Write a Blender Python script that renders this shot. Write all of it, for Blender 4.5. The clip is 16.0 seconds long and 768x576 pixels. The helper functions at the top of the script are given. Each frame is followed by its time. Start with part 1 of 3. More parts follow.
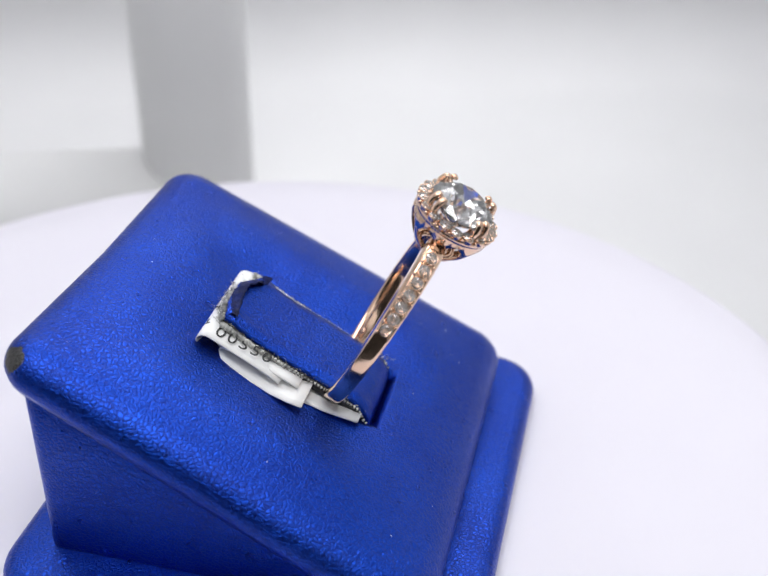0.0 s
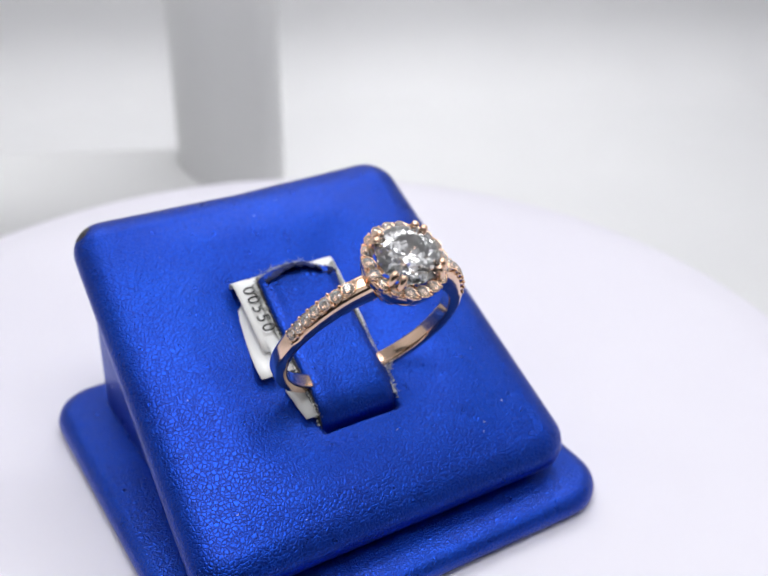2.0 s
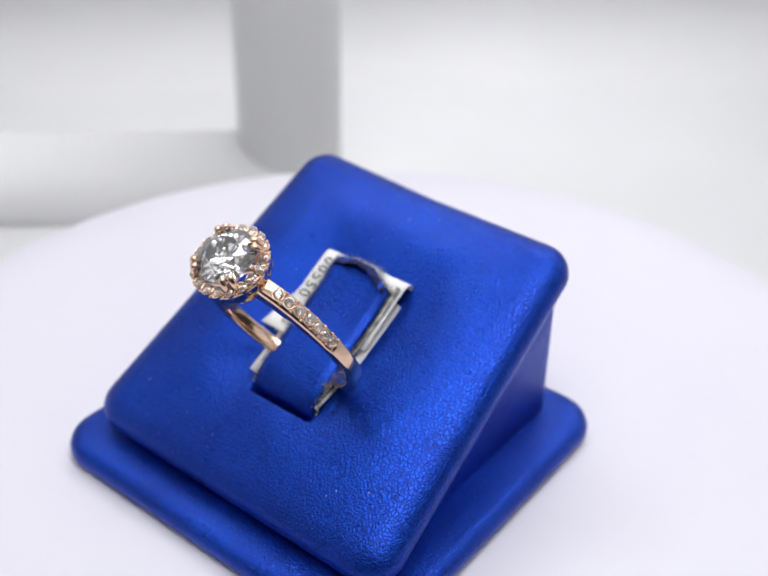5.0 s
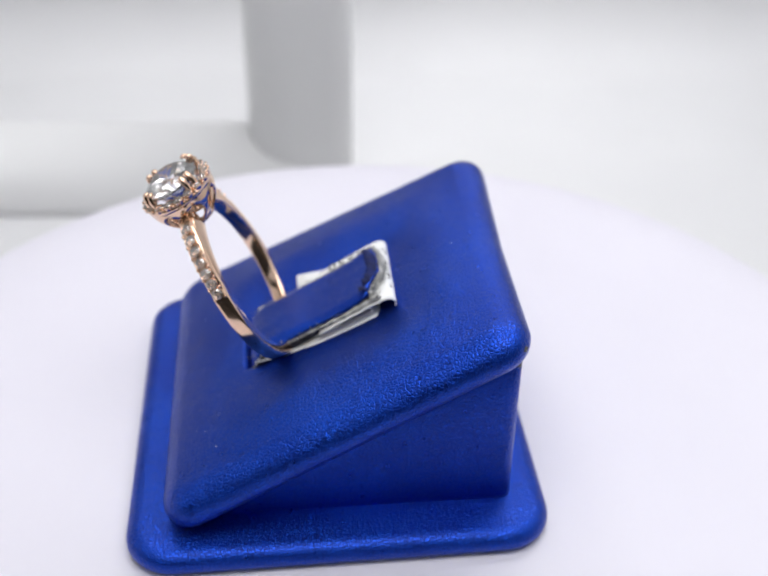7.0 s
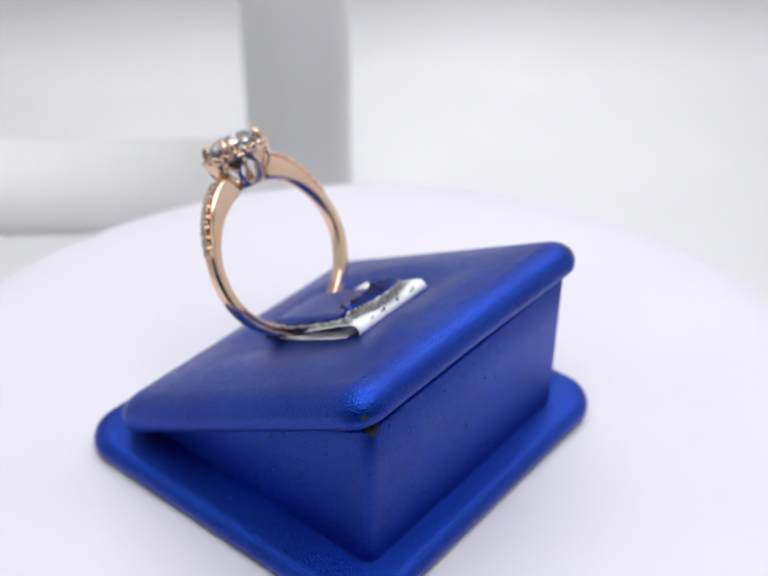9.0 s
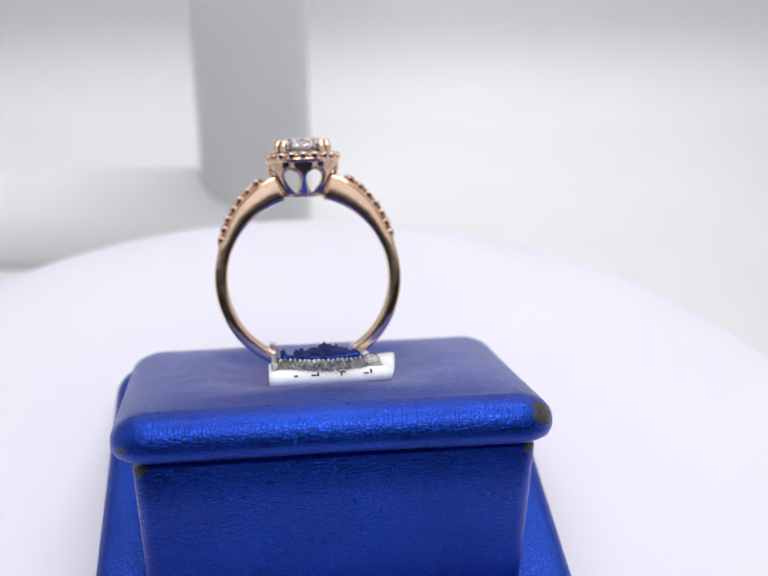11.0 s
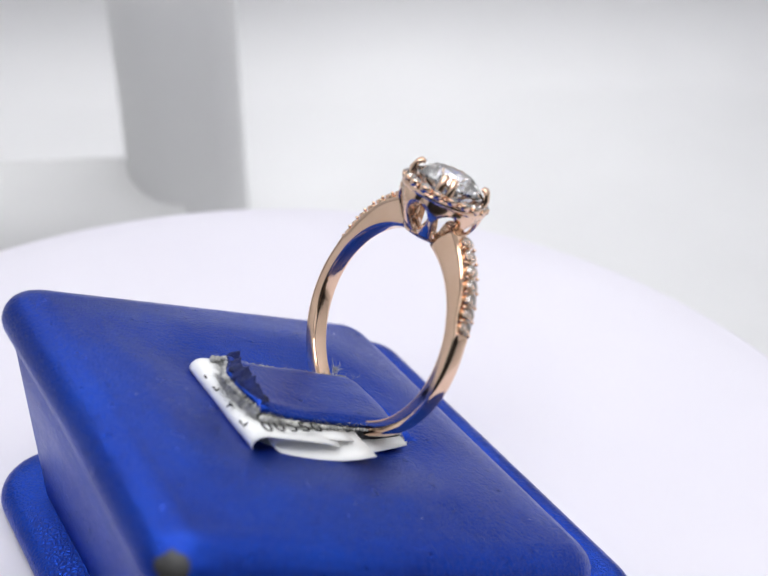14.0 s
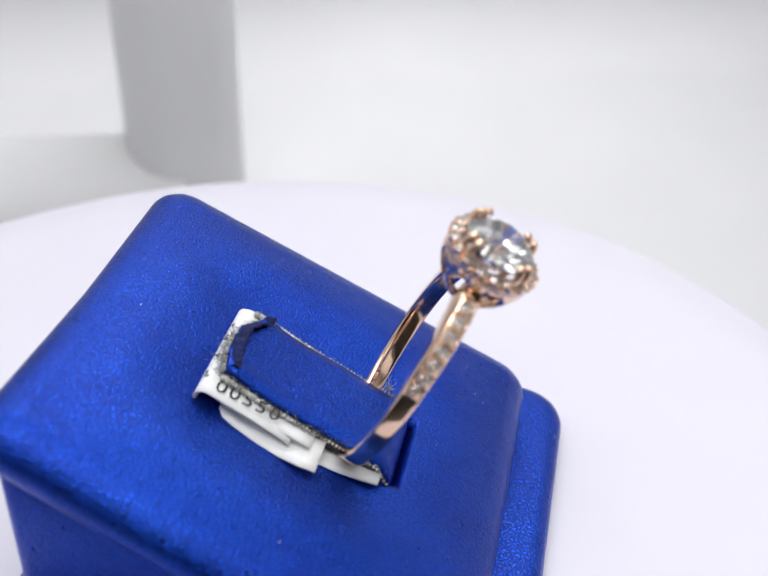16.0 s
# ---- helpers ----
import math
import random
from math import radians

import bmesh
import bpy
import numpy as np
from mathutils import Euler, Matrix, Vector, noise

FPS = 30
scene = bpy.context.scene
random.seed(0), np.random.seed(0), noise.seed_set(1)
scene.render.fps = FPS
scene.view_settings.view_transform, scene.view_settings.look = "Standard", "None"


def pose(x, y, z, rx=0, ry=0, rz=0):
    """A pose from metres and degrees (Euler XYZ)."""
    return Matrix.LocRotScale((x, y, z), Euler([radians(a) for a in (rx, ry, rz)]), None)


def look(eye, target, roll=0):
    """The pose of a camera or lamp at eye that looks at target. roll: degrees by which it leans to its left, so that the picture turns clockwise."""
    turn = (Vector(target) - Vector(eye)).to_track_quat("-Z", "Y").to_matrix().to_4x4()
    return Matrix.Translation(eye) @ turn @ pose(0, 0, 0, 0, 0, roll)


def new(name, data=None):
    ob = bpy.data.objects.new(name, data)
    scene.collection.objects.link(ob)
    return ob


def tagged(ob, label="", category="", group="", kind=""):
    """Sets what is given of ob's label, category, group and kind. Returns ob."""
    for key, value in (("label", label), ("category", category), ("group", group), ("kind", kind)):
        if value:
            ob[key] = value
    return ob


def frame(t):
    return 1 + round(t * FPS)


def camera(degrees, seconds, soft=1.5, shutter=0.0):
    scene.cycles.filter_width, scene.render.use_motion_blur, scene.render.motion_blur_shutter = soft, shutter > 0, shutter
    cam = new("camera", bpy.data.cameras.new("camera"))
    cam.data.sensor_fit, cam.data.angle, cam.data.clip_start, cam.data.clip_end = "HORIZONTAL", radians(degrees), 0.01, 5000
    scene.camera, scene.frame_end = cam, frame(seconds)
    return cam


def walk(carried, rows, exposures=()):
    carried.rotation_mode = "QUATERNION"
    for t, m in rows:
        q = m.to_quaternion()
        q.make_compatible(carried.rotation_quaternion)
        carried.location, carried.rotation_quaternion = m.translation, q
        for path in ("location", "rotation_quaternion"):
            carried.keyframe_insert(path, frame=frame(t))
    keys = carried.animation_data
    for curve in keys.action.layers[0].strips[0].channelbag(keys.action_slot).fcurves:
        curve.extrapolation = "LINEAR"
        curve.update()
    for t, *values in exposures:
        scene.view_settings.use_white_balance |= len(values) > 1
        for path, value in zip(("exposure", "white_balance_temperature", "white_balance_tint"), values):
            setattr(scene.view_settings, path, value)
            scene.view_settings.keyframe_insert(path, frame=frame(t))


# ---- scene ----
PATH = [
    (0.0, 0.00334, -0.08726, 0.07540, 57.664, -0.592, -5.896),
    (0.5, 0.00262, -0.09050, 0.07549, 58.396, -0.701, -5.554),
    (1.0, 0.00080, -0.09212, 0.07602, 58.461, -0.908, -5.445),
    (1.5, -0.00054, -0.09059, 0.07662, 57.843, -0.935, -5.723),
    (2.0, -0.00224, -0.09661, 0.07772, 58.296, -0.826, -5.600),
    (2.5, -0.00329, -0.09762, 0.07848, 57.964, -0.776, -5.254),
    (3.0, -0.00405, -0.09568, 0.07947, 57.233, -0.632, -4.932),
    (5.5, -0.00527, -0.09784, 0.08530, 55.811, -0.882, -2.598),
    (6.0, -0.00398, -0.09715, 0.08582, 55.279, -0.671, -2.180),
    (6.5, -0.00299, -0.09602, 0.08570, 55.099, -0.328, -2.084),
    (7.0, -0.00348, -0.09605, 0.08509, 55.448, -0.804, -2.084),
    (7.5, -0.00333, -0.09601, 0.08664, 55.313, -0.853, -1.963),
    (8.0, -0.00285, -0.09664, 0.08825, 55.282, -0.878, -1.895),
    (8.5, -0.00387, -0.09645, 0.08796, 55.635, -1.123, -2.303),
    (9.0, -0.00225, -0.09511, 0.08754, 55.576, -0.302, -2.071),
    (11.5, 0.00144, -0.07995, 0.08085, 57.082, -1.120, -3.466),
    (12.0, 0.00192, -0.07767, 0.08010, 56.810, -0.676, -4.533),
    (12.5, 0.00392, -0.07105, 0.07651, 56.856, -0.057, -4.884),
    (13.0, 0.00398, -0.07134, 0.07571, 56.781, -0.179, -5.404),
    (13.5, 0.00364, -0.07076, 0.07521, 56.543, -0.425, -5.913),
    (14.0, 0.00418, -0.06938, 0.07443, 56.296, -0.549, -6.061),
    (14.5, 0.00385, -0.07038, 0.07460, 56.184, -0.576, -6.370),
    (15.0, 0.00417, -0.07104, 0.07418, 56.093, -0.304, -6.130),
    (15.5, 0.00258, -0.07214, 0.07368, 56.233, -0.773, -6.627),
    (16.0, 0.00174, -0.07313, 0.07476, 55.515, -0.969, -6.716),
]
# ---- camera ----
cam = camera(38.01, 16.0)
walk(cam, [(r[0], pose(*r[1:])) for r in PATH])
cam.data.dof.use_dof = True
cam.data.dof.focus_distance = 0.097
cam.data.dof.aperture_fstop = 32.0

# ---- world, lights, exposure ----
MM = 0.001
scene.view_settings.exposure = 0.0
world = bpy.data.worlds.new("world")
world.use_nodes = True
scene.world = world
bg = world.node_tree.nodes["Background"]
bg.inputs[0].default_value = (0.75, 0.8, 0.9, 1)
bg.inputs[1].default_value = 0.15


def area_lamp(name, eye, target, sx, sy, watts, colour):
    data = bpy.data.lights.new(name, "AREA")
    data.shape, data.size, data.size_y, data.energy, data.color = "RECTANGLE", sx, sy, watts, colour
    lamp = new(name, data)
    lamp.matrix_world = look(eye, target)
    return lamp


area_lamp("booth_lamp", (0.01, -0.076, 0.292), (0.01, -0.076, 0.0), 0.24, 0.12, 0.45, (0.98, 0.985, 1.0))
area_lamp("booth_lamp", (0.03, 0.155, 0.292), (0.03, 0.155, 0.0), 0.36, 0.06, 0.465, (0.98, 0.985, 1.0))


# ---- materials ----
def material(name):
    m = bpy.data.materials.new(name)
    m.use_nodes = True
    nt = m.node_tree
    return m, nt, nt.nodes["Principled BSDF"]


def node(nt, kind, **kw):
    n = nt.nodes.new(kind)
    for key, value in kw.items():
        if key in n.inputs:
            n.inputs[key].default_value = value
    return n


def coords(nt):
    return nt.nodes.new("ShaderNodeTexCoord").outputs["Object"]


def ramp(nt, fac, stops):
    r = nt.nodes.new("ShaderNodeValToRGB")
    els = r.color_ramp.elements
    while len(els) < len(stops):
        els.new(0.5)
    for e, (pos, col) in zip(els, stops):
        e.position, e.color = pos, (*col, 1) if len(col) == 3 else col
    nt.links.new(fac, r.inputs[0])
    return r.outputs[0]


def noise_tex(nt, vec, scale, detail=4.0, rough=0.55):
    n = node(nt, "ShaderNodeTexNoise", Scale=scale, Detail=detail, Roughness=rough)
    nt.links.new(vec, n.inputs["Vector"])
    return n.outputs[0]


def bump(nt, bsdf, height, strength, dist, chain=None):
    b = node(nt, "ShaderNodeBump", Strength=strength, Distance=dist)
    nt.links.new(height, b.inputs["Height"])
    if chain is not None:
        nt.links.new(chain, b.inputs["Normal"])
    nt.links.new(b.outputs[0], bsdf.inputs["Normal"])
    return b.outputs[0]


def leather(name="blue_pearl_leather", scuffs=(), grain=1.0):
    m, nt, b = material(name)
    v = coords(nt)
    big = noise_tex(nt, v, 90.0, 5.0)
    col = ramp(nt, big, [(0.3, (0.0025, 0.038, 0.37)), (0.7, (0.0040, 0.060, 0.50))])
    b.inputs["Metallic"].default_value = 0.93
    b.inputs["Coat Weight"].default_value = 0.22
    b.inputs["Coat Roughness"].default_value = 0.42
    rough = ramp(nt, noise_tex(nt, v, 700.0, 3.0), [(0.3, (0.27, 0.27, 0.27)), (0.7, (0.36, 0.36, 0.36))])
    nt.links.new(rough, b.inputs["Roughness"])
    warp = node(nt, "ShaderNodeVectorMath")
    warp.operation = "MULTIPLY_ADD"
    nz = node(nt, "ShaderNodeTexNoise", Scale=1500.0, Detail=4.0)
    nt.links.new(v, nz.inputs["Vector"])
    nt.links.new(nz.outputs[1], warp.inputs[0])
    warp.inputs[1].default_value = (0.00042, 0.00042, 0.00042)
    nt.links.new(v, warp.inputs[2])
    cells = node(nt, "ShaderNodeTexVoronoi", Scale=2500.0)
    cells.feature = "DISTANCE_TO_EDGE"
    nt.links.new(warp.outputs[0], cells.inputs["Vector"])
    crease = ramp(nt, cells.outputs["Distance"], [(0.0, (0, 0, 0)), (0.07, (0.42, 0.42, 0.42)), (0.2, (0.8, 0.8, 0.8)), (0.45, (1, 1, 1))])
    c1 = bump(nt, b, crease, 0.7, 0.00006 * grain)
    bump(nt, b, noise_tex(nt, v, 300.0, 3.0), 0.14, 0.0003, c1)
    # shade of the creases, multiplied into the base colour along the cell edges
    crease_shade = node(nt, "ShaderNodeMix")
    crease_shade.data_type, crease_shade.blend_type = "RGBA", "MULTIPLY"
    crease_shade.inputs[0].default_value = 1.0
    nt.links.new(col, crease_shade.inputs[6])
    nt.links.new(ramp(nt, cells.outputs["Distance"], [(0.0, (0.55, 0.55, 0.6)), (0.09, (1, 1, 1))]), crease_shade.inputs[7])
    col = crease_shade.outputs[2]
    if scuffs:
        worn = None
        ragged = noise_tex(nt, v, 900.0, 5.0)
        for x, y, z, r in scuffs:
            d = node(nt, "ShaderNodeVectorMath")
            d.operation = "DISTANCE"
            nt.links.new(v, d.inputs[0])
            d.inputs[1].default_value = (x * MM, y * MM, z * MM)
            k = node(nt, "ShaderNodeMath")
            k.operation = "MULTIPLY_ADD"
            nt.links.new(ragged, k.inputs[0])
            k.inputs[1].default_value = 0.0022
            nt.links.new(d.outputs["Value"], k.inputs[2])
            c = node(nt, "ShaderNodeMath")
            c.operation = "LESS_THAN"
            nt.links.new(k.outputs[0], c.inputs[0])
            c.inputs[1].default_value = (r + 1.1) * MM
            if worn is None:
                worn = c.outputs[0]
            else:
                mx = node(nt, "ShaderNodeMath")
                mx.operation = "MAXIMUM"
                nt.links.new(worn, mx.inputs[0])
                nt.links.new(c.outputs[0], mx.inputs[1])
                worn = mx.outputs[0]
        grey = ramp(nt, noise_tex(nt, v, 2600.0, 4.0), [(0.35, (0.012, 0.012, 0.014)), (0.7, (0.045, 0.044, 0.042))])
        mc = node(nt, "ShaderNodeMix")
        mc.data_type = "RGBA"
        nt.links.new(worn, mc.inputs[0])
        nt.links.new(col, mc.inputs[6])
        nt.links.new(grey, mc.inputs[7])
        nt.links.new(mc.outputs[2], b.inputs["Base Color"])
        met = node(nt, "ShaderNodeMath")
        met.operation = "MULTIPLY_ADD"
        nt.links.new(worn, met.inputs[0])
        met.inputs[1].default_value, met.inputs[2].default_value = -0.9, 0.93
        nt.links.new(met.outputs[0], b.inputs["Metallic"])
    else:
        nt.links.new(col, b.inputs["Base Color"])
    return m


def gold():
    m, nt, b = material("rose_gold")
    v = coords(nt)
    col = ramp(nt, noise_tex(nt, v, 300.0), [(0.3, (0.80, 0.55, 0.39)), (0.7, (0.87, 0.63, 0.47))])
    nt.links.new(col, b.inputs["Base Color"])
    b.inputs["Metallic"].default_value = 1.0
    rough = ramp(nt, noise_tex(nt, v, 900.0), [(0.3, (0.08, 0.08, 0.08)), (0.75, (0.17, 0.17, 0.17))])
    nt.links.new(rough, b.inputs["Roughness"])
    bump(nt, b, noise_tex(nt, v, 350.0), 0.12, 0.0002)
    return m


def diamond(name, clear, ior):
    m, nt, b = material(name)
    b.inputs["Base Color"].default_value = (1, 1, 1, 1)
    b.inputs["Roughness"].default_value = 0.0
    b.inputs["Transmission Weight"].default_value = clear
    b.inputs["IOR"].default_value = ior
    return m


def plain(name, a, c, rough, scale, bump_k=0.1, bump_d=0.0002, metal=0.0):
    m, nt, b = material(name)
    v = coords(nt)
    nt.links.new(ramp(nt, noise_tex(nt, v, scale), [(0.3, a), (0.7, c)]), b.inputs["Base Color"])
    b.inputs["Roughness"].default_value = rough
    b.inputs["Metallic"].default_value = metal
    bump(nt, b, noise_tex(nt, v, scale * 9), bump_k, bump_d)
    return m


LEATHER = leather()
PAD_LEATHER = leather("blue_pearl_leather_worn_corner", ((-17.0, 18.6, -1.6, 1.2), (17.6, 18.2, -3.0, 0.35)))
BODY_LEATHER = leather("blue_pearl_leather_worn_edge", ((16.4, 17.2, 20.0, 0.8), (-16.0, 17.2, 19.8, 0.5)), 1.15)
GOLD = gold()
DIAMOND = diamond("diamond", 0.96, 2.42)
MELEE = diamond("small_diamond", 0.86, 2.3)
PAPER = plain("white_paper", (0.84, 0.85, 0.85), (0.90, 0.90, 0.89), 0.7, 260.0)
FUZZ = plain("grey_cut_fabric", (0.012, 0.012, 0.015), (0.16, 0.16, 0.16), 0.95, 1800.0, 0.8, 0.0004)
TORN = plain("dark_blue_torn_facing", (0.003, 0.007, 0.05), (0.006, 0.02, 0.17), 0.7, 900.0, 0.7, 0.0004)
WEAVE = plain("pale_grey_thread", (0.16, 0.16, 0.16), (0.78, 0.78, 0.74), 0.95, 1500.0, 0.5, 0.0003)
INK = plain("black_ink", (0.01, 0.01, 0.012), (0.03, 0.03, 0.03), 0.6, 500.0)
PLATTER = plain("lilac_white_platter", (0.755, 0.735, 0.815), (0.785, 0.765, 0.84), 0.45, 25.0, 0.03)
WHITE = plain("white_booth_board", (0.80, 0.80, 0.81), (0.84, 0.84, 0.85), 0.6, 14.0, 0.05)
GREY = plain("pale_grey_post_paint", (0.83, 0.83, 0.83), (0.87, 0.87, 0.87), 0.5, 20.0, 0.05)
# for the unseen screens that are added to darken reflections in the gold
DARKWALL = plain("unseen_dark_screen", (0.035, 0.035, 0.038), (0.05, 0.05, 0.055), 0.8, 4.0)


# ---- mesh helpers (millimetres in, metres out) ----
def finish(name, bm, mat, parent=None, label="", smooth=True):
    bmesh.ops.scale(bm, vec=(MM, MM, MM), verts=bm.verts)
    bmesh.ops.recalc_face_normals(bm, faces=bm.faces)
    me = bpy.data.meshes.new(name)
    bm.to_mesh(me)
    bm.free()
    if smooth:
        me.shade_smooth()
    me.materials.append(mat)
    ob = new(name, me)
    if parent is not None:
        ob.parent = parent
    if label:
        tagged(ob, label)
    return ob


part = finish


def loft(rings, close_ends=True):
    """Closed rings of equally many points, skinned one to the next."""
    bm = bmesh.new()
    vs = [[bm.verts.new(q) for q in r] for r in rings]
    n = len(rings[0])
    for a, b in zip(vs, vs[1:]):
        for i in range(n):
            bm.faces.new((a[i], a[(i + 1) % n], b[(i + 1) % n], b[i]))
    if close_ends:
        bm.faces.new(vs[0])
        bm.faces.new(vs[-1])
    return bm


def rounded_rect(hx, y0, y1, r, n=10, taper=0.0):
    """Corner-rounded outline, x in +-hx (wider by taper at y0), y from y0 to y1."""
    pts = []
    for cx, cy, a0 in ((1, y1, 0), (-1, y1, 90), (-1, y0, 180), (1, y0, 270)):
        sy = 1 if cy == y1 else -1
        h = hx + (taper if cy == y0 else 0)
        for k in range(n + 1):
            a = radians(a0 + 90 * k / n)
            pts.append((cx * (h - r) + r * math.cos(a), cy - sy * r + r * math.sin(a)))
    out = []
    m = len(pts)
    for i in range(m):
        x, y = pts[i]
        X, Y = pts[(i + 1) % m]
        k = max(1, int(math.hypot(X - x, Y - y) / 0.8))
        out += [(x + (X - x) * j / k, y + (Y - y) * j / k) for j in range(k)]
    return out


def inset(outline, d):
    """Outline moved inwards by d along its own normals."""
    n = len(outline)
    res = []
    for i in range(n):
        ax, ay = outline[i - 1]
        bx, by = outline[(i + 1) % n]
        tx, ty = bx - ax, by - ay
        k = math.hypot(tx, ty) or 1
        res.append((outline[i][0] - ty / k * d, outline[i][1] + tx / k * d))
    return res


def box_mm(bm, x0, x1, y0, y1, z0, z1, bevel=0.0, seg=2):
    r = bmesh.ops.create_cube(bm, size=1.0)
    for q in r["verts"]:
        q.co = ((x0 + x1) / 2 + q.co.x * (x1 - x0), (y0 + y1) / 2 + q.co.y * (y1 - y0), (z0 + z1) / 2 + q.co.z * (z1 - z0))
    if bevel:
        es = list({e for q in r["verts"] for e in q.link_edges})
        bmesh.ops.bevel(bm, geom=es, offset=bevel, segments=seg, profile=0.5, affect="EDGES")


def smooth01(a, b, x):
    t = max(0.0, min(1.0, (x - a) / (b - a)))
    return t * t * (3 - 2 * t)


# ---- the place: a small white photo booth ----
FLOOR_Z = -36.0
BACK_Y = 194.0


def structure(name, x0, x1, y0, y1, z0, z1, mat, label):
    bm = bmesh.new()
    box_mm(bm, x0, x1, y0, y1, z0, z1)
    ob = finish(name, bm, mat, smooth=False)
    return tagged(ob, label, kind="structure")


def sweep():
    """Floor, curved cove and rear wall of the booth in one seamless board."""
    r = 20.0
    line = [(-130.0, FLOOR_Z), (-100.0, FLOOR_Z), (BACK_Y - r - 40, FLOOR_Z)]
    line += [(BACK_Y - r + r * math.sin(radians(a)), FLOOR_Z + r - r * math.cos(radians(a))) for a in range(0, 91, 5)]
    line += [(BACK_Y, 150.0), (BACK_Y, 300.0)]
    ring = line + [(BACK_Y + 8, 300.0), (BACK_Y + 8, FLOOR_Z - 8), (-130.0, FLOOR_Z - 8)]
    bm = loft([[(x, y, z) for y, z in ring] for x in (-260, 260)])
    ob = finish("floor", bm, WHITE)
    for p in ob.data.polygons:
        if len(p.vertices) > 4:
            p.use_smooth = False
    return tagged(ob, "white booth floor sweeping up into the rear wall", kind="structure")


sweep()
# unseen dark floor piece, added so the gold mirrors less white
structure("dark_floor_screen", -260, 260, -420, -130.2, FLOOR_Z - 8, FLOOR_Z - 0.5, DARKWALL, "unseen dark grey floor board added to darken reflections in the ring")
for side, x in (("west", -268), ("east", 260)):
    structure("wall_" + side, x, x + 8, -130, 202, FLOOR_Z, 300, WHITE, "plain white side wall of the booth")
    # out of view: dark side screen, added to keep the band's sides dark
    structure("dark_screen_" + side, x, x + 8, -420, -130.2, FLOOR_Z, 300, DARKWALL, "unseen dark grey side screen added to darken reflections in the band")
# unseen wall, added behind the camera to give the gold its dark reflections
structure("wall_south", -259.5, 259.5, -288, -280, FLOOR_Z, 165, DARKWALL, "unseen dark grey wall added behind the camera for dark reflections in the gold")
# unseen white reflector, added behind the camera to brighten the stones
structure("bounce_board", -259.5, 259.5, -208, -200, 152, 300, WHITE, "unseen white board added to bounce light into the diamond")
structure("ceiling", -260, 260, -420, 202, 300.2, 308, WHITE, "white ceiling board of the booth")


def booth_post():
    o = []
    for cx, cy, a0, r in ((-5.5, 122.5, 0, 4.5), (-13, 122, 90, 10.0), (-13, 121, 180, 10.0), (-5.5, 115.5, 270, 4.5)):
        o += [(cx + r * math.cos(radians(a0 + 9 * k)), cy + r * math.sin(radians(a0 + 9 * k))) for k in range(11)]
    bm = loft([[(x, y, z) for x, y in o] for z in (FLOOR_Z, 40, 300)])
    top = new("booth_post")
    tagged(top, "pale grey upright post with a low foot rail on the floor", "post")
    part("upright", bm, GREY, top)
    o = [(124 - 17 * math.cos(radians(k)), FLOOR_Z + 13.5 * math.sin(radians(k)) ** 0.7) for k in range(0, 91, 6)]
    o += [(124.5, FLOOR_Z + 13.0), (124.5, FLOOR_Z)]
    part("foot_rail", loft([[(x, y, z) for y, z in o] for x in (-259, -130, -12.0)]), GREY, top)
    return top


booth_post()


# ---- turntable ----
DISC_R = 63.1


def turntable():
    top = new("turntable")
    top.location = (0, 0, FLOOR_Z * MM)
    tagged(top, "white round motorised turntable with a thin lilac-white platter", "turntable")
    k = 128
    circ = lambda r, z: [(r * math.cos(2 * math.pi * i / k), r * math.sin(2 * math.pi * i / k), z) for i in range(k)]
    h = -FLOOR_Z
    body = part("drum", loft([circ(55, 0), circ(56, 0.8), circ(56, h - 7), circ(55, h - 6)]), WHITE, top, "white plastic drum")
    prof = [(DISC_R - 1.2, h - 6), (DISC_R - 0.3, h - 5.6), (DISC_R, h - 4.8), (DISC_R, h - 1.2), (DISC_R - 0.3, h - 0.4), (DISC_R - 1.0, h), (DISC_R - 8, h), (20, h)]
    platter = part("platter", loft([circ(r, z) for r, z in prof]), PLATTER, top, "smooth lilac-white platter")
    return top, platter


TURNTABLE, PLATTER_PART = turntable()

# ---- frames of reference on the turntable ----
TURN_RATE = 22.457                      # degrees a second, clockwise from above
STAND = pose(0, 0, 0, 0, 0, -1.327) @ pose(-0.00180, -0.00455, 0)
SLOPE_DEG = 28.0
SLOPE_Z = 16.21
SLOPE = pose(0, 0, SLOPE_Z * MM, SLOPE_DEG, 0, 0)          # x across, y up the slope, z off it


def turn(t):
    return pose(0, 0, 0, 0, 0, -TURN_RATE * (t - 3.2))


# ---- the display stand ----
PAD_Y0, PAD_Y1 = -21.1, 18.8
PAD_X, PAD_HALF, PAD_TAPER = 0.36, 18.29, 1.9
SX = 0.65                               # middle of the slot
SLOT = (SX - 4.15, SX + 4.15, -10.7, 5.0)


